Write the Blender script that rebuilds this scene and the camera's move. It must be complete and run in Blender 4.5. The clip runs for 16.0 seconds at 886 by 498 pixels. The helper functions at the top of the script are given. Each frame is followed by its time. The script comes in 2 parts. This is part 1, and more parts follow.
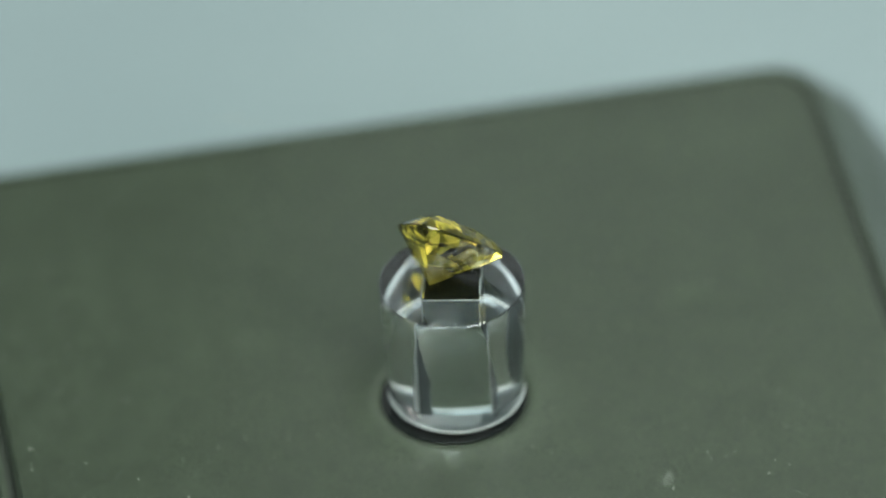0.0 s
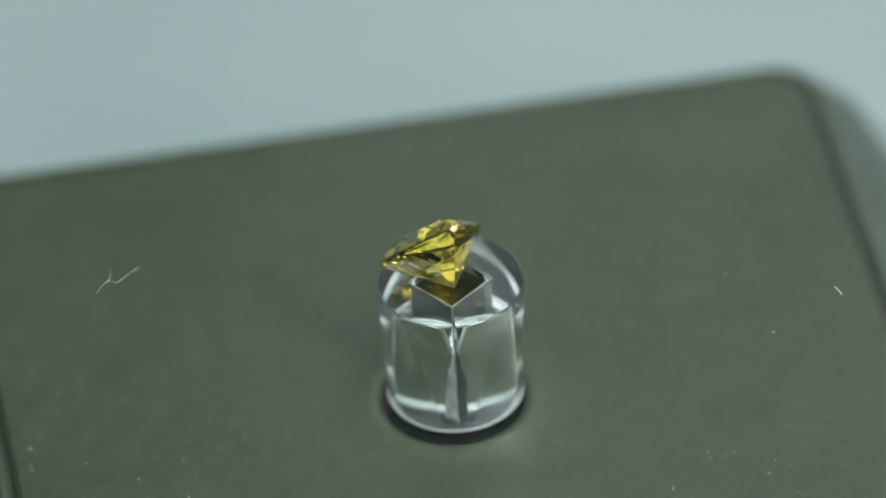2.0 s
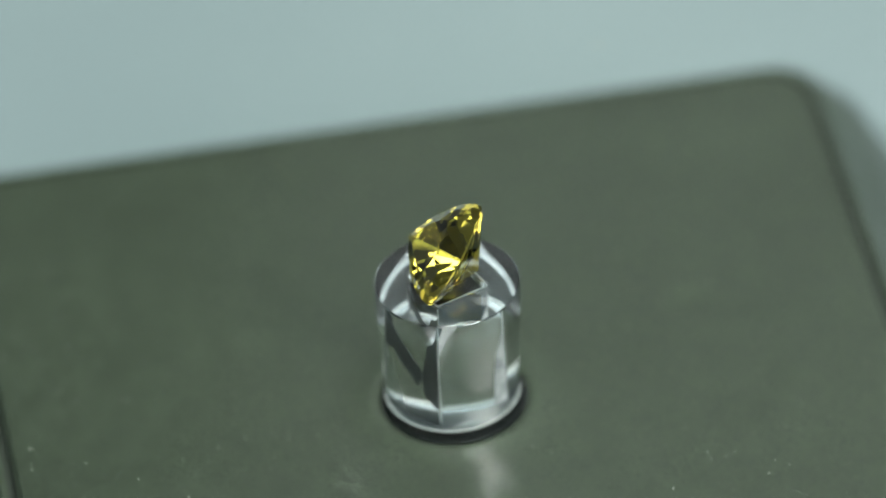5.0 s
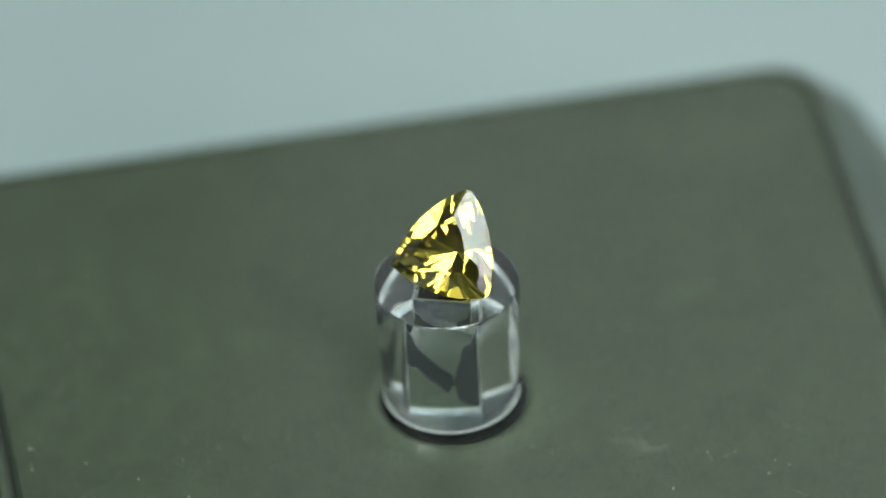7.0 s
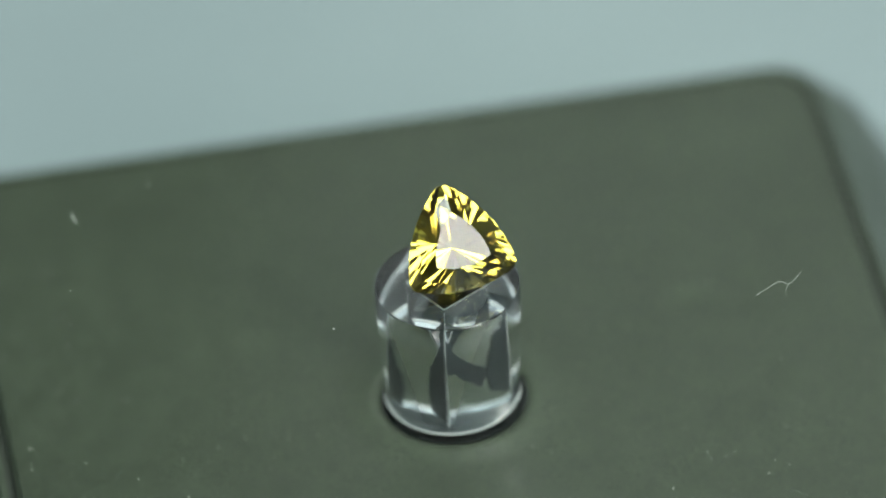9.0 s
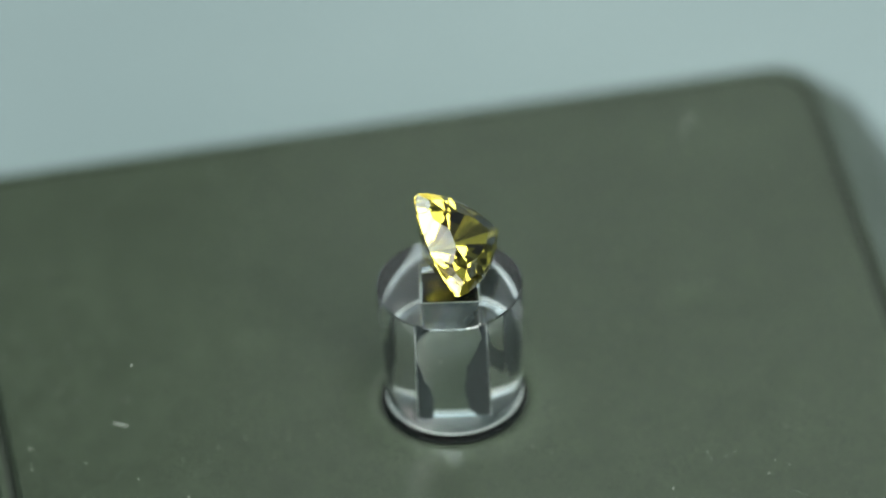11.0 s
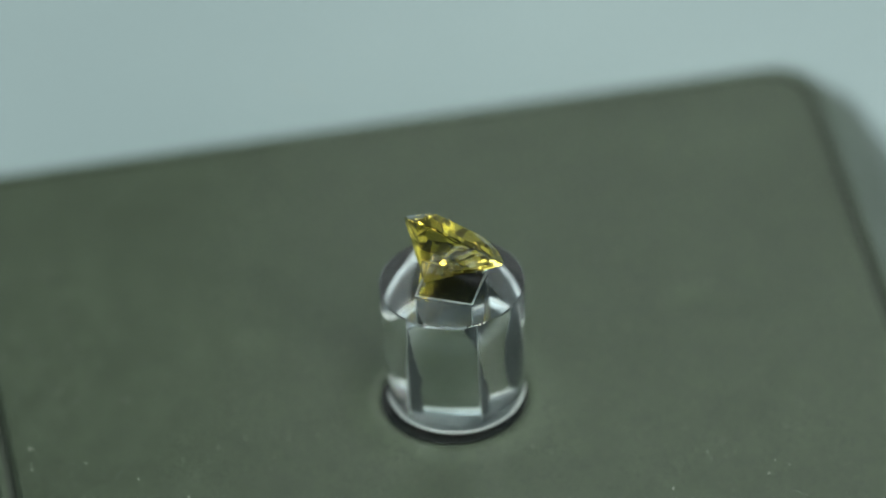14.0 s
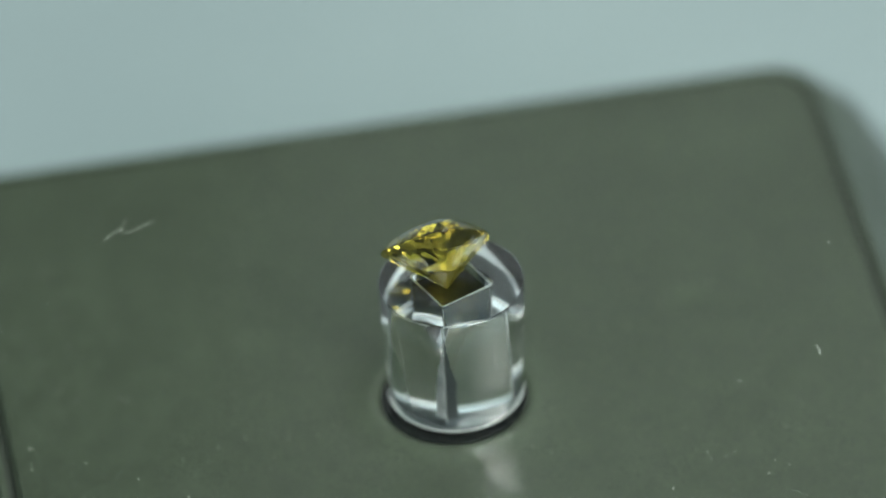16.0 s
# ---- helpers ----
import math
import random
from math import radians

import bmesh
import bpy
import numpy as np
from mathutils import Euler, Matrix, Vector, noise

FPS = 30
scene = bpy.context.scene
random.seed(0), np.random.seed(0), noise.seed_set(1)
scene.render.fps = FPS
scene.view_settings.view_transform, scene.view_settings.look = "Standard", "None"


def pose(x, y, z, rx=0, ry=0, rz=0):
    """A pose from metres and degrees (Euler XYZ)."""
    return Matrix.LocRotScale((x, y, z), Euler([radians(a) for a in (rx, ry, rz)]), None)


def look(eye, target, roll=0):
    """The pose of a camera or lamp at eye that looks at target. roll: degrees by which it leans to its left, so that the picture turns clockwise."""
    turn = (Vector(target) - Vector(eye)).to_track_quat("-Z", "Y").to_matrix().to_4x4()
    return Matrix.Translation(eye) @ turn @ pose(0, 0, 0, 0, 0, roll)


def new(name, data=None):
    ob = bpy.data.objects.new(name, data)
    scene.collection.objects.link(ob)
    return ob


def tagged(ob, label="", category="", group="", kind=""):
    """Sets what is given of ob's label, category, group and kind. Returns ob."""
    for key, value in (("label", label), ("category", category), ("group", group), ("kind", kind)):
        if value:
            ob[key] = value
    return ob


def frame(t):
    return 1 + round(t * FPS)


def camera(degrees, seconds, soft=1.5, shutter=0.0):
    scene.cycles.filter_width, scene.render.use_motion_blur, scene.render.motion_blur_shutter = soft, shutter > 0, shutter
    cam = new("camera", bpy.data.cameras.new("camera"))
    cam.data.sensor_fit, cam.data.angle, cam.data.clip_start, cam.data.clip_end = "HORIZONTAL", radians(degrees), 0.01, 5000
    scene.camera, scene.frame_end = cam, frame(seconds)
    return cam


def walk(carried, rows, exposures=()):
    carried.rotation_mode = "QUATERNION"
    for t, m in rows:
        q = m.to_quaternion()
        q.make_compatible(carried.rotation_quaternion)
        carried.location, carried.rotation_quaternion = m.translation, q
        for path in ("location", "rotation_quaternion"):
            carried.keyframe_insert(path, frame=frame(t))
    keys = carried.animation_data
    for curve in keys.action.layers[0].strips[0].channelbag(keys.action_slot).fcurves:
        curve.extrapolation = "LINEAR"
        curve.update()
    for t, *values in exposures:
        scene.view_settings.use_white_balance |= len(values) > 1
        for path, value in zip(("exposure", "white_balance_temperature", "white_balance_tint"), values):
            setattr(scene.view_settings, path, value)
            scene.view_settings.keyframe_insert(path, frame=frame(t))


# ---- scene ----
# camera: a long lens about 0.6 m away, standing still
cam = camera(7.0, 16.0)
EYE = (-0.000338, -0.457311, 0.388890)
AIM = (-0.000338, 0.001086, 0.015031)
walk(cam, [(0.0, look(EYE, AIM, -2.9)), (16.0, look(EYE, AIM, -2.9))], [(0.0, 0.0), (7.0, 0.0), (9.0, -0.05), (16.0, -0.04)])
cam.data.dof.use_dof = True
cam.data.dof.focus_distance = 0.588
cam.data.dof.aperture_fstop = 10.8

# ---- world and lamps ----
world = bpy.data.worlds.new("world")
scene.world = world
world.use_nodes = True
world.node_tree.nodes["Background"].inputs[0].default_value = (0.55, 0.65, 0.68, 1)
world.node_tree.nodes["Background"].inputs[1].default_value = 0.05
scene.view_settings.exposure = 0.0


def area_lamp(name, eye, target, sx, sy, watts, colour):
    data = bpy.data.lights.new(name, "AREA")
    data.shape, data.size, data.size_y, data.energy, data.color = "RECTANGLE", sx, sy, watts, colour
    ob = new(name, data)
    ob.matrix_world = look(eye, target)
    return ob


area_lamp("softbox_lamp", (0.38, -0.44, 0.53), (0, 0, 0.01), 0.30, 0.36, 2.8, (1.0, 0.97, 0.92))
area_lamp("overhead_lamp", (0.13, -0.17, 0.74), (0.01, 0.03, 0), 0.62, 0.46, 7.15, (0.885, 1.0, 0.96))
area_lamp("back_lamp", (0.17, 0.60, 0.63), (0, 0, 0.01), 0.46, 0.30, 0.38, (0.92, 1.0, 1.0))

# ---- measures, metres ----
TURN = 360 / 14.55          # degrees a second, anticlockwise from above
TOP = 0.0137                # upper face of the clear disc
DISC_T = 0.0012
PLATE_YAW = 8.3
HALF = 0.0375               # half the width of the stand's top
TABLE_Z = -0.030


# ---- materials ----
def material(name):
    m = bpy.data.materials.new(name)
    m.use_nodes = True
    n, l = m.node_tree.nodes, m.node_tree.links
    return m, n, l, n["Principled BSDF"]


def noise_node(n, l, scale, detail=4.0, rough=0.6):
    tc = n.new("ShaderNodeTexCoord")
    t = n.new("ShaderNodeTexNoise")
    t.inputs["Scale"].default_value, t.inputs["Detail"].default_value, t.inputs["Roughness"].default_value = scale, detail, rough
    l.new(tc.outputs["Object"], t.inputs["Vector"])
    return t


def ramp(n, l, fac, stops):
    r = n.new("ShaderNodeValToRGB")
    r.color_ramp.elements[0].position, r.color_ramp.elements[0].color = stops[0][0], (*stops[0][1], 1)
    r.color_ramp.elements[1].position, r.color_ramp.elements[1].color = stops[-1][0], (*stops[-1][1], 1)
    for p, c in stops[1:-1]:
        e = r.color_ramp.elements.new(p)
        e.color = (*c, 1)
    l.new(fac, r.inputs[0])
    return r.outputs[0]


def plain(name, dark, light, scale, rough, bump=0.0, bump_scale=4000.0, specular=0.5, rough_to=None):
    m, n, l, b = material(name)
    t = noise_node(n, l, scale)
    l.new(ramp(n, l, t.outputs["Fac"], [(0.3, dark), (0.7, light)]), b.inputs["Base Color"])
    b.inputs["Roughness"].default_value = rough
    b.inputs["Specular IOR Level"].default_value = specular
    if rough_to:
        g = noise_node(n, l, scale * 7)
        l.new(ramp(n, l, g.outputs["Fac"], [(0.35, (rough,) * 3), (0.65, (rough_to,) * 3)]), b.inputs["Roughness"])
    if bump:
        f = noise_node(n, l, bump_scale, 3)
        k = n.new("ShaderNodeBump")
        k.inputs["Strength"].default_value, k.inputs["Distance"].default_value = bump, 0.00005
        l.new(f.outputs["Fac"], k.inputs["Height"])
        l.new(k.outputs[0], b.inputs["Normal"])
    return m


def clear(name, ior, colour, rough=0.0):
    m, n, l, b = material(name)
    b.inputs["Base Color"].default_value = (*colour, 1)
    b.inputs["Transmission Weight"].default_value = 1.0
    b.inputs["IOR"].default_value = ior
    b.inputs["Roughness"].default_value = rough
    return m


def thin_clear(name):
    m, n, l, b = material(name)
    n.remove(b)
    see, gloss, mix, facing, power, scale = (n.new("ShaderNode" + k) for k in ("BsdfTransparent", "BsdfGlossy", "MixShader", "LayerWeight", "Math", "Math"))
    see.inputs[0].default_value = (0.985, 0.992, 0.985, 1)
    gloss.inputs["Roughness"].default_value = 0.02
    facing.inputs["Blend"].default_value = 0.5
    power.operation, power.inputs[1].default_value = "POWER", 5.0
    scale.operation, scale.inputs[1].default_value, scale.inputs[2].default_value = "MULTIPLY_ADD", 0.5, 0.006
    l.new(facing.outputs["Facing"], power.inputs[0])
    l.new(power.outputs[0], scale.inputs[0])
    l.new(scale.outputs[0], mix.inputs[0])
    l.new(see.outputs[0], mix.inputs[1])
    l.new(gloss.outputs[0], mix.inputs[2])
    l.new(mix.outputs[0], n["Material Output"].inputs[0])
    return m


PLASTIC = plain("grey_plastic", (0.044, 0.057, 0.037), (0.052, 0.067, 0.044), 45, 0.32, 0.12, 5000, 0.5, 0.42)


def speckle(m):
    """Fine grain and broad rubbed smears over the plastic's colour."""
    n, l = m.node_tree.nodes, m.node_tree.links
    b = n["Principled BSDF"]
    base = b.inputs["Base Color"].links[0].from_socket
    for scale, low, high in ((2600, 0.66, 1.34), (420, 0.88, 1.12), (150, 0.92, 1.08)):
        t = noise_node(n, l, scale, 3)
        mix = n.new("ShaderNodeMix")
        mix.data_type, mix.blend_type = "RGBA", "MULTIPLY"
        mix.inputs[0].default_value = 1.0
        l.new(base, mix.inputs[6])
        l.new(ramp(n, l, t.outputs["Fac"], [(0.3, (low,) * 3), (0.7, (high,) * 3)]), mix.inputs[7])
        base = mix.outputs[2]
    l.new(base, b.inputs["Base Color"])


speckle(PLASTIC)


def smudge_or_glow(m, x, y, radius, gain):
    """A paler patch with a soft uneven edge: a rubbed mark, or light put into the plastic's colour."""
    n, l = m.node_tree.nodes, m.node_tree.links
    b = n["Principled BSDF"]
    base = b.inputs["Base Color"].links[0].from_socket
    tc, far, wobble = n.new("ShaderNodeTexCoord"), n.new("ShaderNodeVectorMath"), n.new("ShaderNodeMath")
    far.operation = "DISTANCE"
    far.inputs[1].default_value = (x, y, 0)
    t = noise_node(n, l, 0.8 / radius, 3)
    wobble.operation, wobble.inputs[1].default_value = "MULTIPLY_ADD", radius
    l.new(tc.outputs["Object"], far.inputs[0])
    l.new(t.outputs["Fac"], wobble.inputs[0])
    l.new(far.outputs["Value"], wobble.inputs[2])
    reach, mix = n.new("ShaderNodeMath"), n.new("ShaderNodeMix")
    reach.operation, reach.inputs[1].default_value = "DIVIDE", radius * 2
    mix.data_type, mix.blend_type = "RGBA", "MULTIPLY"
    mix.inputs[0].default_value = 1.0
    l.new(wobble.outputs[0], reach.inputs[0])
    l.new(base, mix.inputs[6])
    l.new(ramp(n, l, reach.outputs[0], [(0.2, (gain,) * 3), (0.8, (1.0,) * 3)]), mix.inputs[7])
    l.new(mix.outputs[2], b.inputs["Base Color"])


smudge_or_glow(PLASTIC, 0.0286, 0.0297, 0.0065, 1.28)
smudge_or_glow(PLASTIC, 0.0213, 0.0092, 0.0019, 1.35)
# halo of light the clear cylinder throws round its base, painted into the plastic
smudge_or_glow(PLASTIC, 0.0, 0.0, 0.0084, 1.75)
SEAM = plain("dark_seam", (0.04, 0.047, 0.036), (0.055, 0.062, 0.05), 200, 0.5)
BLACK = plain("black_rubber", (0.003, 0.004, 0.004), (0.006, 0.007, 0.007), 900, 0.8, 0.2, 4000, 0.2)
PATCHY = plain("patchy_glue", (0.07, 0.09, 0.105), (0.50, 0.57, 0.62), 650, 0.5)
PATCHY.node_tree.nodes["Color Ramp"].color_ramp.elements[0].position = 0.42
PATCHY.node_tree.nodes["Color Ramp"].color_ramp.elements[1].position = 0.56
FROST = plain("frosted_acrylic", (0.75, 0.80, 0.80), (0.90, 0.93, 0.92), 2500, 0.55)
FROST.node_tree.nodes["Principled BSDF"].inputs["Transmission Weight"].default_value = 0.45
PAPER = plain("pale_paper", (0.285, 0.35, 0.37), (0.33, 0.40, 0.415), 9, 0.75, 0.1, 2500)
DARK_CLOTH = plain("dark_cloth", (0.11, 0.11, 0.10), (0.16, 0.16, 0.14), 5, 0.9)
WALL = plain("tent_cloth", (0.48, 0.51, 0.51), (0.56, 0.59, 0.59), 5, 0.9)
ACRYLIC = clear("clear_acrylic", 1.49, (0.985, 0.99, 0.99))
PANE = thin_clear("thin_clear_acrylic")
STONE = clear("yellow_stone", 1.76, (0.965, 0.75, 0.10))
DULL_FROST = plain("rubbed_acrylic_edge", (0.12, 0.15, 0.16), (0.55, 0.60, 0.60), 900, 0.4)
WORN = plain("worn_corner", (0.08, 0.10, 0.10), (0.60, 0.65, 0.65), 700, 0.4)
GLOSS_BLACK = plain("glossy_black", (0.004, 0.006, 0.005), (0.008, 0.010, 0.009), 900, 0.22, 0, 4000, 0.3)
DARK_METAL = plain("dark_polished_disc", (0.004, 0.006, 0.006), (0.008, 0.011, 0.010), 900, 0.12, 0, 4000, 0.2)
POST = plain("bright_metal", (0.74, 0.80, 0.81), (0.86, 0.91, 0.92), 260, 0.02)
POST.node_tree.nodes["Principled BSDF"].inputs["Metallic"].default_value = 1.0
GLUE = plain("dark_glue", (0.014, 0.021, 0.024), (0.026, 0.036, 0.039), 900, 0.35)
PALE_GLUE = plain("pale_glue", (0.22, 0.25, 0.26), (0.62, 0.64, 0.66), 900, 0.4)
FLUFF = plain("white_dust", (0.26, 0.29, 0.24), (0.48, 0.51, 0.45), 3000, 0.9)
DUST = plain("pale_dust", (0.38, 0.41, 0.37), (0.56, 0.59, 0.54), 3000, 0.9)


# ---- mesh helpers ----
def finish(name, bm, mat, smooth=False):
    bmesh.ops.recalc_face_normals(bm, faces=bm.faces)
    me = bpy.data.meshes.new(name)
    bm.to_mesh(me)
    bm.free()
    me.materials.append(mat)
    if smooth:
        me.shade_smooth()
    return new(name, me)


def part(name, bm, mat, parent, label="", smooth=False):
    ob = finish(name, bm, mat, smooth)
    ob.parent = parent
    if label:
        ob["label"] = label
    return ob


def lathe(profile, steps=128):
    """A ring-shaped solid from a closed (radius, height) profile, or a solid of revolution where it starts and ends on the axis."""
    bm = bmesh.new()
    rings = []
    for r, z in profile:
        if r < 1e-9:
            rings.append([bm.verts.new((0, 0, z))])
        else:
            rings.append([bm.verts.new((r * math.cos(2 * math.pi * i / steps), r * math.sin(2 * math.pi * i / steps), z)) for i in range(steps)])
    for a, b in zip(rings, rings[1:]):
        for i in range(steps):
            j = (i + 1) % steps
            if len(a) == 1:
                bm.faces.new((a[0], b[i], b[j]))
            elif len(b) == 1:
                bm.faces.new((a[i], a[j], b[0]))
            else:
                bm.faces.new((a[i], a[j], b[j], b[i]))
    return bm


def rounded_square(half, radius, n=10):
    pts = []
    for k, (sx, sy) in enumerate(((1, 1), (-1, 1), (-1, -1), (1, -1))):
        for i in range(n + 1):
            a = math.pi / 2 * (k + i / n)
            pts.append((sx * (half - radius) + radius * math.cos(a), sy * (half - radius) + radius * math.sin(a)))
    return pts


def loft(rings, cap_first=False, cap_last=False):
    """Quads between rings of equal length."""
    bm = bmesh.new()
    loops = [[bm.verts.new(p) for p in ring] for ring in rings]
    n = len(loops[0])
    for a, b in zip(loops, loops[1:]):
        for i in range(n):
            j = (i + 1) % n
            bm.faces.new((a[i], a[j], b[j], b[i]))
    if cap_first:
        bm.faces.new(loops[0])
    if cap_last:
        bm.faces.new(loops[-1])
    return bm


# ---- the setting ----
def setting():
    bm = bmesh.new()
    bmesh.ops.create_grid(bm, x_segments=4, y_segments=4, size=1.0)
    table = finish("floor", bm, PAPER)
    table.location = (0, 0.2, TABLE_Z)
    tagged(table, "pale blue-grey paper sheet under the stand", "table surface", kind="structure")
    for name, x, y, sx, sy in (("wall_north", 0, 1.21, 1.02, 0.01), ("wall_south", 0, -0.81, 1.02, 0.01), ("wall_east", 1.01, 0.2, 0.01, 1.0), ("wall_west", -1.01, 0.2, 0.01, 1.0)):
        bm = bmesh.new()
        bmesh.ops.create_cube(bm, size=2.0, matrix=Matrix.Diagonal((sx, sy, 0.6, 1)))
        dark = name == "wall_south"
        w = finish(name, bm, DARK_CLOTH if dark else WALL)
        w.location = (x, y, TABLE_Z + 0.6)
        tagged(w, "plain dark grey cloth behind the lens" if dark else "plain pale cloth wall round the table", "wall", kind="structure")
    bm = bmesh.new()
    bmesh.ops.create_cube(bm, size=2.0, matrix=Matrix.Diagonal((1.02, 1.02, 0.01, 1)))
    c = finish("ceiling", bm, WALL)
    c.location = (0, 0.2, TABLE_Z + 1.21)
    tagged(c, "plain pale cloth ceiling over the table", "ceiling", kind="structure")


def turntable_stand():
    """A square plastic box with rounded corners, a flat top, and sides that slope outwards."""
    stand = tagged(new("turntable_stand"), "dark grey-green plastic turntable box on pale paper", "turntable")
    stand.matrix_world = pose(0, 0, 0, 0, 0, PLATE_YAW)

    def ring(half, r, z):
        return [(x, y, z) for x, y in rounded_square(half, r)]

    top = loft([ring(HALF - 0.0004, 0.0034, -0.003), ring(HALF - 0.0004, 0.0034, -0.0004), ring(HALF - 0.0008, 0.0031, 0.0)], False, True)
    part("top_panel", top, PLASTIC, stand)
    lip = [(0.00615, -0.0008), (0.00615, 0.00004), (0.00632, 0.00016), (0.0067, 0.00026), (0.0070, 0.00028), (0.0075, 0.00022), (0.0081, 0.00010), (0.0088, 0.00003), (0.0094, 0.0), (0.0100, -0.00002)]
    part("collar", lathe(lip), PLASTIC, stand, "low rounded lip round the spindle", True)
    seam = loft([ring(HALF - 0.0004, 0.0034, -0.0012), ring(HALF + 0.0003, 0.0038, -0.0012)])
    part("seam", seam, SEAM, stand, "dark narrow joint round the top panel")
    skirt = loft([ring(HALF + 0.0003, 0.0038, -0.003), ring(HALF + 0.0003, 0.0038, -0.0006), ring(HALF + 0.0008, 0.0038, -0.0005),
                  ring(HALF + 0.0012, 0.0039, -0.0009), ring(HALF + 0.0054, 0.0042, -0.0069), ring(HALF + 0.0058, 0.0043, -0.0077), ring(HALF + 0.0100, 0.0050, -0.0165),
                  ring(HALF + 0.0105, 0.0050, -0.020), ring(HALF + 0.0105, 0.0050, TABLE_Z + 0.001), ring(HALF + 0.0098, 0.0045, TABLE_Z)], True, True)
    part("skirt", skirt, PLASTIC, stand, "sloping side of the box")


# ---- what turns ----
def square_ring(half, z, r, n, yaw):
    """A square with slightly rounded corners as n points at even turns."""
    pts = []
    for i in range(n):
        a = 2 * math.pi * i / n
        c, s = abs(math.cos(a - yaw)), abs(math.sin(a - yaw))
        d = half / max(c, s)
        pts.append((d * math.cos(a), d * math.sin(a), z))
    return pts


def circle_ring(r, z, n):
    return [(r * math.cos(2 * math.pi * i / n), r * math.sin(2 * math.pi * i / n), z) for i in range(n)]


def smooth_outside(ob, keep):
    """Smooth shading on the round faces alone."""
    for p in ob.data.polygons:
        x, y, z = p.normal
        p.use_smooth = abs(z) < 0.2 and math.hypot(p.center.x, p.center.y) > keep


def spindle():
    """A flange and a black hub with a square post that fits the plinth's bore."""
    thing = tagged(new("spindle"), "black spindle hub with a square bright metal post", "spindle")
    part("flange", lathe([(0, 0.00005), (0.0060, 0.00005), (0.0061, 0.00008), (0.0061, 0.00012), (0.0060, 0.00015), (0, 0.00015)]), DARK_METAL, thing, "thin polished dark flange")
    part("hub", lathe([(0, 0.00017), (0.0044, 0.00017), (0.0044, 0.00068), (0.0043, 0.00072), (0, 0.00072)]), BLACK, thing, "short round matt black hub")
    yaw = math.radians(-90 - 1.98 * TURN) + math.pi / 4
    n, h, hi = 144, 0.00236, TOP - DISC_T - 0.0006
    at = (0.00023 * math.cos(math.radians(6)), 0.00023 * math.sin(math.radians(6)))

    def ring(half, z):
        return [(x + at[0], y + at[1], z) for x, y, _ in square_ring(half, z, 0, n, yaw)]

    part("post", loft([ring(h, 0.00074), ring(h, hi - 0.0003)], True, True), POST, thing, "bright square metal post")
    for k in range(4):
        a = yaw + math.pi / 4 + k * math.pi / 2
        d = h * math.sqrt(2) - 0.00005
        out, side = Vector((math.cos(a), math.sin(a), 0)), Vector((-math.sin(a), math.cos(a), 0))
        foot = Vector((at[0], at[1], 0)) + out * d
        section = [foot + side * 0.00006 - out * 0.00006, foot + out * 0.00008, foot - side * 0.00006 - out * 0.00006]
        strip = loft([[p + Vector((0, 0, z)) for p in section] for z in (0.0011, hi - 0.0003)], True, True)
        part("edge_strip", strip, WORN, thing, "pale worn corner of the post")
    # glue that has run down between the post and the bore: across the face from -1 to 1, height in mm
    runs = (
        (0, GLUE, "dark glue run", ((-0.97, 9.4), (-0.90, 8.2), (-0.83, 7.0), (-0.72, 5.9), (-0.62, 4.9), (-0.65, 3.4), (-0.60, 1.5), (-0.97, 1.5))),
        (1, PALE_GLUE, "pale cloudy glue run", ((0.97, 8.0), (0.85, 7.0), (0.74, 6.0), (0.66, 4.4), (0.62, 2.9), (0.60, 1.5), (0.97, 1.5))),
        (2, GLUE, "dark glue run", ((-0.97, 9.6), (-0.82, 9.0), (-0.7, 8.1), (-0.35, 7.0), (-0.05, 6.2), (0.24, 5.7), (0.27, 4.7), (0.1, 3.9), (-0.15, 4.6), (-0.45, 5.2), (-0.7, 6.1), (-0.85, 6.0), (-0.97, 6.4))),
        (2, GLUE, "dark glue run", ((0.97, 9.6), (0.8, 8.6), (0.55, 8.2), (0.47, 7.0), (0.36, 6.1), (0.28, 4.9), (0.4, 3.2), (0.7, 2.6), (0.97, 2.4))),
        (3, GLUE, "dark glue run", ((0.97, 10.9), (0.80, 9.9), (0.83, 9.0), (0.65, 7.7), (0.4, 6.5), (0.3, 4.6), (0.38, 2.4), (0.6, 1.7), (0.97, 1.5))),
        (3, GLUE, "dark glue run", ((-0.97, 6.9), (-0.85, 6.1), (-0.74, 5.0), (-0.63, 4.6), (-0.52, 3.2), (-0.57, 1.5), (-0.97, 1.5))),
    )
    rng = random.Random(21)
    for k, mat, label, outline in runs:
        a = yaw - math.pi / 2 - k * math.pi / 2 + math.pi / 2
        out, side = Vector((math.cos(a), math.sin(a), 0)), Vector((-math.sin(a), math.cos(a), 0))
        edge = []
        for (f0, z0), (f1, z1) in zip(outline, outline[1:] + outline[:1]):
            for i in range(5):
                w = i / 5
                shake = 0.0 if abs(f0) > 0.96 and abs(f1) > 0.96 else 0.022
                edge.append((max(-0.975, min(0.975, f0 + (f1 - f0) * w + rng.uniform(-shake, shake))), z0 + (z1 - z0) * w + 3 * rng.uniform(-shake, shake)))
        foot = Vector((at[0], at[1], 0))
        rings = [[foot + out * (h + d) + side * (f * h) + Vector((0, 0, z / 1000)) for f, z in edge] for d in (0.000004, 0.00007)]
        part("glue_run", loft(rings, True, True), mat, thing, label)
    part("post_top", loft([ring(h - 0.0001, hi - 0.00028), ring(h - 0.0001, hi - 0.0001), ring(h - 0.0002, hi)], True, True), GLOSS_BLACK, thing, "glossy black top of the post")
    return thing


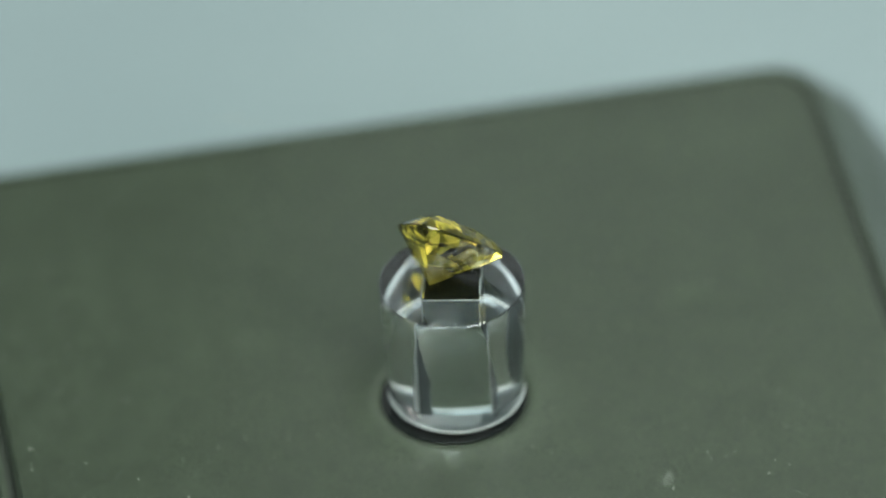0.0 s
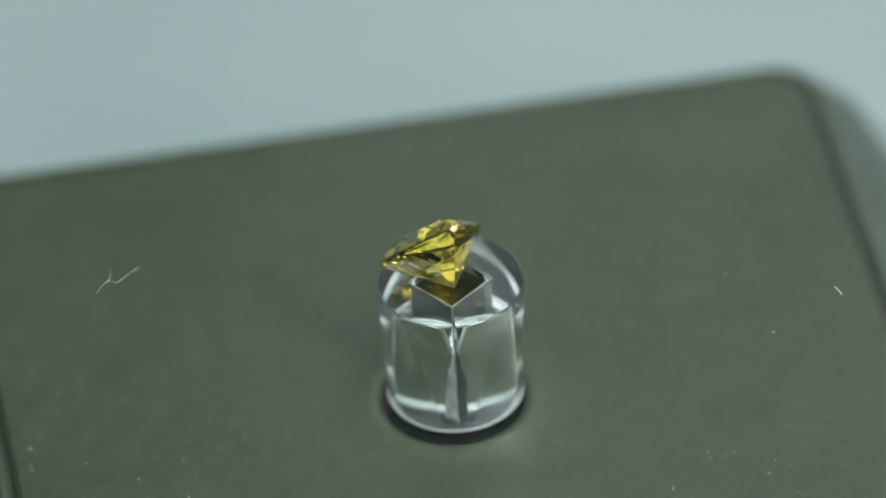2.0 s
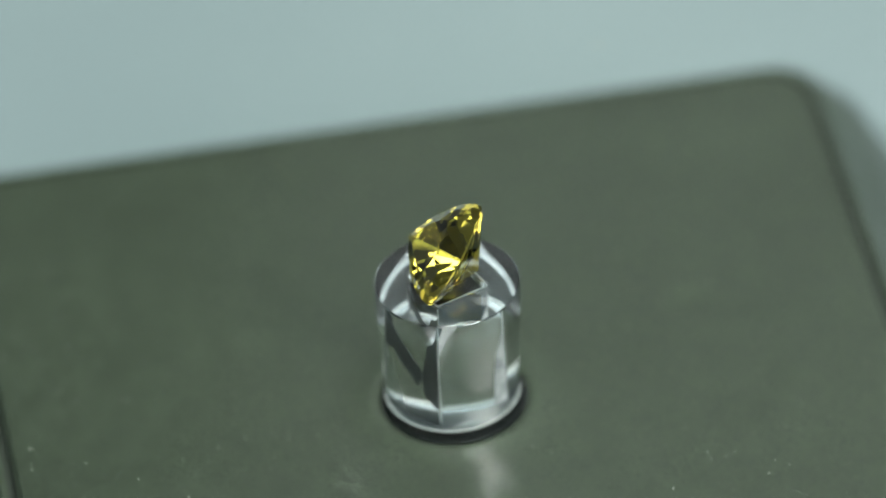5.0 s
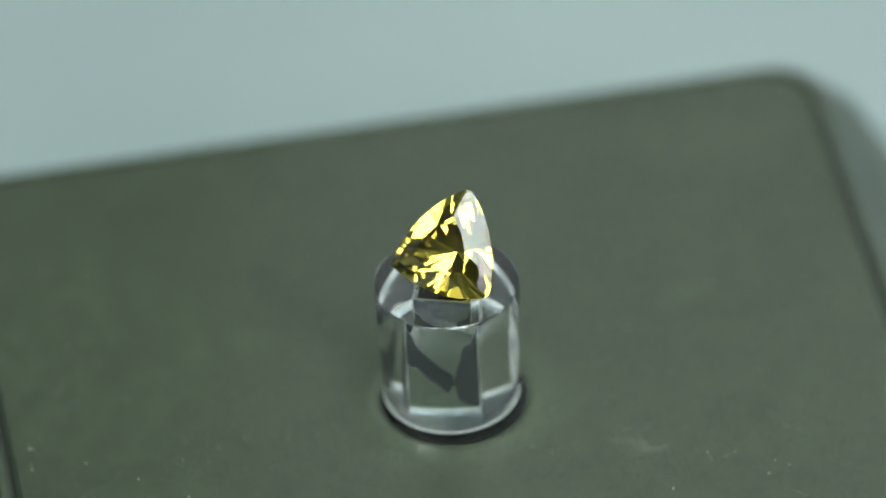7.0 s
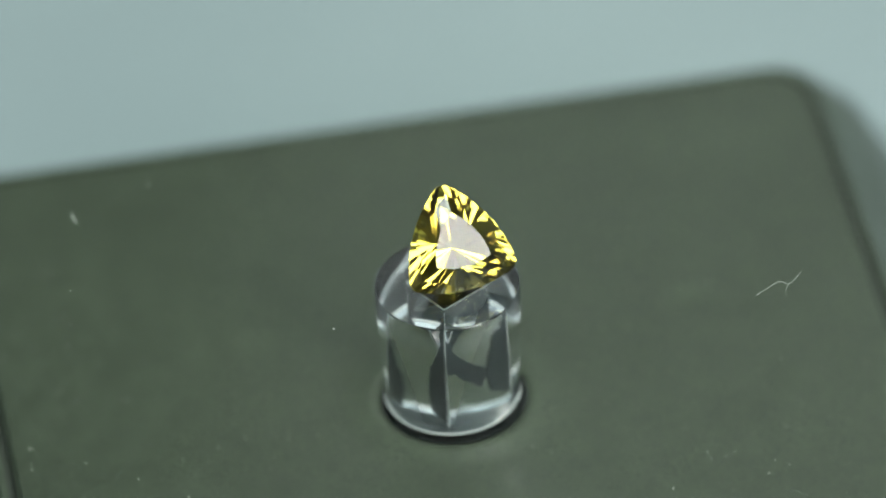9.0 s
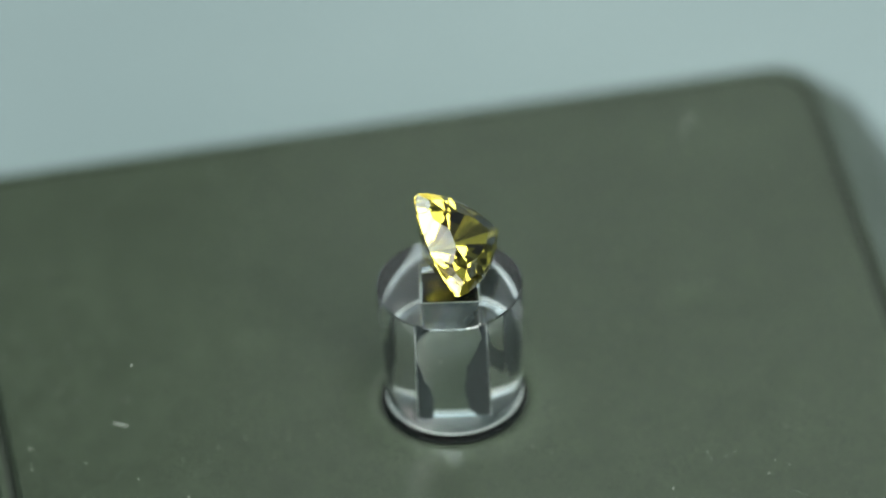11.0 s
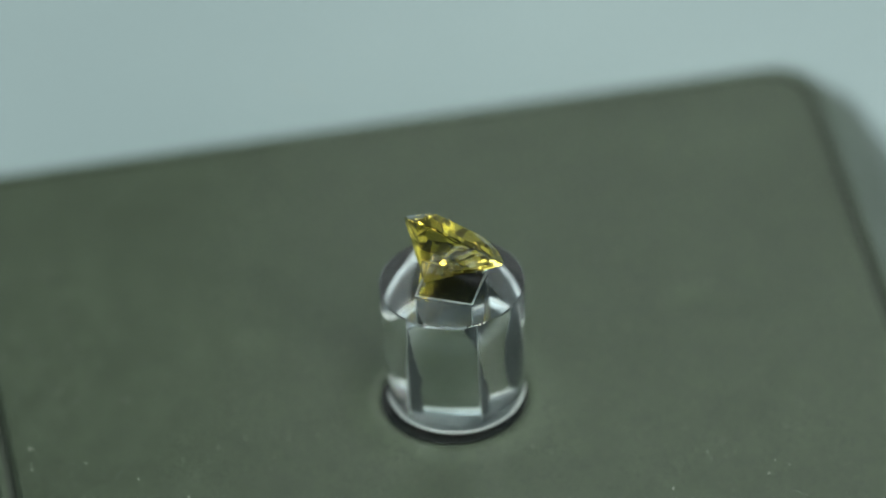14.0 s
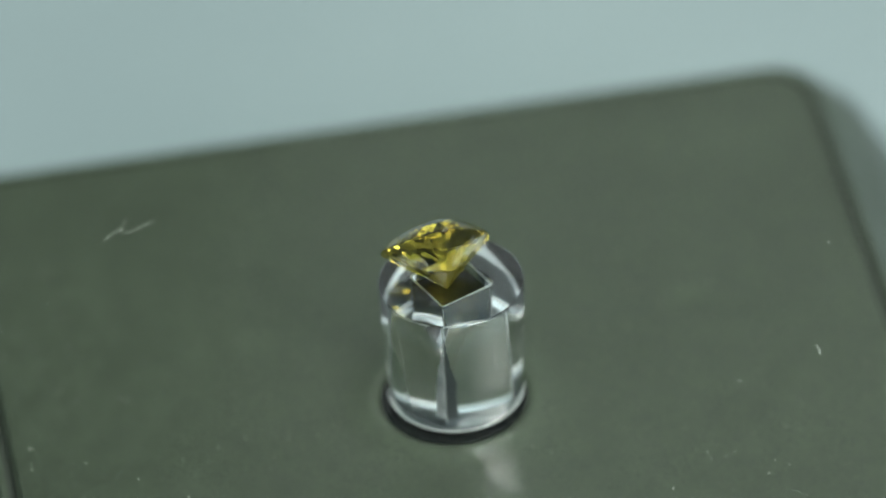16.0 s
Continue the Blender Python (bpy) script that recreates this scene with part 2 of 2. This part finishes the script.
def plinth():
    """A clear cylinder with a square bore, on a ring of glue."""
    thing = tagged(new("plinth"), "clear acrylic cylinder with a square bore over a metal post", "plinth")
    n = 144
    hi, lo = TOP - DISC_T - 0.00006, 0.00078
    yaw = math.radians(-90 - 1.98 * TURN) + math.pi / 4      # a corner of the bore faces the lens at 1.98 s
    b, half = 0.00012, 0.00240
    rings = [square_ring(half, lo, 0, n, yaw), circle_ring(0.00546, lo, n), circle_ring(0.0056, lo + 0.0002, n), circle_ring(0.0060, hi - b, n),
             circle_ring(0.0060 - b, hi, n), square_ring(half, hi, 0, n, yaw)]
    body = part("body", loft(rings + [rings[0]]), ACRYLIC, thing)
    smooth_outside(body, 0.005)
    body.visible_shadow = False
    rim = lathe([(0.00545, lo + 0.00002), (0.00556, lo), (0.00564, lo + 0.0001), (0.00565, lo + 0.0002), (0.00562, lo + 0.00027), (0.00552, lo + 0.00027), (0.00545, lo + 0.00002)], 144)
    part("pad", lathe([(0, 0.00073), (0.00478, 0.00073), (0.00478, 0.00080), (0, 0.00080)], 96), GLUE, thing, "dark glue under the cylinder")
    ring = lathe([(0.0048, 0.00073), (0.00544, 0.00073), (0.00544, 0.00080), (0.0048, 0.00080), (0.0048, 0.00073)], 96)
    part("glue_ring", ring, PATCHY, thing, "patchy pale glue ring under the cylinder")
    part("rim", rim, FROST, thing, "frosted bevelled lower edge", True)
    e = 0.00005
    frame_rings = [square_ring(half - 0.00002, hi + 0.00002, 0, n, yaw), square_ring(half + e, hi + 0.00002, 0, n, yaw), square_ring(half + e, hi - 0.0001, 0, n, yaw), square_ring(half - 0.00002, hi - e, 0, n, yaw)]
    part("bore_edge", loft(frame_rings + [frame_rings[0]]), DULL_FROST, thing, "frosted edge of the square bore")
    return thing


def clear_disc():
    z = TOP
    ob = finish("clear_disc", lathe([(0, z - DISC_T), (0.0618, z - DISC_T), (0.062, z - DISC_T + 0.0002), (0.062, z - 0.0002), (0.0618, z), (0, z)], 192), PANE)
    return tagged(ob, "large thin clear acrylic disc on the plinth", "turntable disc")


def trillion():
    """A three-sided stone with bowed sides, cut plane by plane as a stone is cut."""
    a, big = 0.0037, 0.0053                      # centre to side, centre to point
    depth, crown = 0.0041, 0.0013
    half = big * math.sin(math.radians(60))
    sag = a - big * math.cos(math.radians(60))
    rho = (half * half + sag * sag) / (2 * sag)
    bm = bmesh.new()
    bmesh.ops.create_cube(bm, size=0.03)

    def cut(point, normal):
        geo = bm.verts[:] + bm.edges[:] + bm.faces[:]
        r = bmesh.ops.bisect_plane(bm, geom=geo, dist=1e-9, plane_co=point, plane_no=normal, clear_outer=True)
        edges = [e for e in r["geom_cut"] if isinstance(e, bmesh.types.BMEdge)]
        if len(edges) > 2:
            bmesh.ops.contextual_create(bm, geom=edges)

    def reach(side, off):
        return (a - rho) * math.cos(off) + rho

    girdle = 0.00008
    for k in range(3):
        side = math.radians(-90 + 120 * k)
        for i in range(-3, 4):
            off = math.radians(7.6 * i)
            psi, h = side + off, reach(side, off)
            out = Vector((math.cos(psi), math.sin(psi), 0))
            cut(out * h, out)
        # pavilion mains: from the girdle down to the culet
        for i in range(-2, 3):
            off = math.radians(11.4 * i)
            psi, h = side + off, reach(side, off)
            out = Vector((math.cos(psi), math.sin(psi), 0))
            p = math.atan2(depth - girdle, h)
            cut(out * h + Vector((0, 0, -girdle)), Vector((out.x * math.sin(p), out.y * math.sin(p), -math.cos(p))))
        # lower girdle facets, steeper, between the mains
        for i in (-2.5, -1.5, -0.5, 0.5, 1.5, 2.5):
            off = math.radians(7.6 * i)
            psi, h = side + off, reach(side, off)
            out = Vector((math.cos(psi), math.sin(psi), 0))
            p = math.atan2(depth, h) + math.radians(7)
            cut(out * (h - 0.00002) + Vector((0, 0, -girdle)), Vector((out.x * math.sin(p), out.y * math.sin(p), -math.cos(p))))
        # crown: a steep tier by the girdle and a flatter one to the table
        for i in (-2.6, -1.3, 0, 1.3, 2.6):
            off = math.radians(8.5 * i)
            psi, h = side + off, reach(side, off)
            out = Vector((math.cos(psi), math.sin(psi), 0))
            q = math.radians(40)
            cut(out * h + Vector((0, 0, girdle)), Vector((out.x * math.sin(q), out.y * math.sin(q), math.cos(q))))
        for i in (-2.0, 0.0, 2.0):
            off = math.radians(8.5 * i)
            psi = side + off
            out = Vector((math.cos(psi), math.sin(psi), 0))
            q = math.radians(23.5 if i else 31)
            tab = 0.00182 if not i else 0.0020
            cut(out * tab + Vector((0, 0, crown)), Vector((out.x * math.sin(q), out.y * math.sin(q), math.cos(q))))
        point = side + math.radians(60)
        out = Vector((math.cos(point), math.sin(point), 0))
        cut(out * (big - 0.00022), out)
        q = math.radians(23)
        cut(out * 0.0030 + Vector((0, 0, crown)), Vector((out.x * math.sin(q), out.y * math.sin(q), math.cos(q))))
    cut(Vector((0, 0, crown)), Vector((0, 0, 1)))
    ob = finish("gemstone", bm, STONE)
    return tagged(ob, "faceted yellow three-sided gemstone lying tilted on a clear disc", "gemstone")


def speck(bm, x, y, z, r, rng):
    """A small uneven grain."""
    m = Matrix.Translation((x, y, z + r * 0.4)) @ Euler((rng.uniform(0, 6), rng.uniform(0, 6), rng.uniform(0, 6))).to_matrix().to_4x4() @ Matrix.Diagonal((r, r * rng.uniform(0.4, 1), r * rng.uniform(0.4, 0.8), 1))
    v = [bm.verts.new(m @ Vector(p)) for p in ((1, 0, 0), (-1, 0, 0), (0, 1, 0), (0, -1, 0), (0, 0, 1), (0, 0, -1))]
    for i, j, k in ((0, 2, 4), (2, 1, 4), (1, 3, 4), (3, 0, 4), (2, 0, 5), (1, 2, 5), (3, 1, 5), (0, 3, 5)):
        bm.faces.new((v[i], v[j], v[k]))


def fibre(points, r):
    """A lint hair as a thin bent tube."""
    data = bpy.data.curves.new("lint_fibre", "CURVE")
    data.dimensions, data.bevel_depth, data.bevel_resolution = "3D", r, 1
    sp = data.splines.new("NURBS")
    sp.points.add(len(points) - 1)
    for p, (d, turn) in zip(sp.points, points):
        p.co = (d / 1000 * math.cos(math.radians(turn)), d / 1000 * math.sin(math.radians(turn)), TOP + r + 0.00002 * (d % 3), 1)
    sp.use_endpoint_u, sp.order_u = True, 3
    data.materials.append(DUST)
    return tagged(new("lint_fibre", data), "pale bent lint fibre lying on the clear disc", "lint", "lint on the disc")


def disc_dust():
    rng = random.Random(4)
    bm = bmesh.new()
    for d, turn, r in ((15.5, 153.3, 0.13), (11.7, 353, 0.12), (22.5, 208.3, 0.11), (27.8, 289.3, 0.13), (30.9, 317.8, 0.10), (31.2, 326, 0.12), (29.5, 110.3, 0.10)):
        speck(bm, d / 1000 * math.cos(math.radians(turn)), d / 1000 * math.sin(math.radians(turn)), TOP, r / 1000, rng)
    for _ in range(170):
        d, turn = 0.040 * math.sqrt(rng.uniform(0.05, 1)), rng.uniform(0, 6.283)
        speck(bm, d * math.cos(turn), d * math.sin(turn), TOP, 0.00003 + 0.00005 * rng.random() ** 2, rng)
    return tagged(finish("dust", bm, DUST), "pale dust grains scattered on the clear disc", "dust", kind="stuff")


def stand_dust():
    rng = random.Random(9)
    bm = bmesh.new()
    for _ in range(2200):
        x, y = rng.uniform(-0.036, 0.036), rng.uniform(-0.036, 0.036)
        if math.hypot(x, y) > 0.008:
            speck(bm, x, y, 0, 0.00005 + 0.0001 * rng.random() ** 3, rng)
    ob = finish("dust", bm, FLUFF)
    ob.matrix_world = pose(0, 0, 0, 0, 0, PLATE_YAW)
    return tagged(ob, "fine pale dust on the grey plastic top", "dust", kind="stuff")


LEAN = 48.0
GEM_POSE = pose(0.00060, -0.00062, TOP + 0.00277, LEAN, 0, 0)   # as it lies at 8.3 s


def turned(ob, base=Matrix(), start=0.0):
    walk(ob, [(t / 2, pose(0, 0, 0, 0, 0, TURN * (t / 2 - start)) @ base) for t in range(33)])


setting()
turntable_stand()
the_spindle = spindle()
the_plinth = plinth()
the_disc = clear_disc()
the_stone = trillion()
the_dust = disc_dust()
lint = [fibre(((28.8, 132.2), (28.0, 128.2), (27.2, 130.0), (26.5, 128.2), (25.4, 125.2)), 0.000019),
        fibre(((27.9, 129.5), (27.5, 127.0), (27.9, 125.8)), 0.000016),
        fibre(((32.3, 300.0), (32.0, 301.2), (31.6, 301.8)), 0.00006)]
stand_dust()


def motions():
    turned(the_spindle)
    turned(the_plinth, pose(0.00023 * math.cos(math.radians(6)), 0.00023 * math.sin(math.radians(6)), 0))
    turned(the_disc)
    turned(the_stone, GEM_POSE, 8.3)
    turned(the_dust)
    for hair in lint:
        turned(hair)


motions()
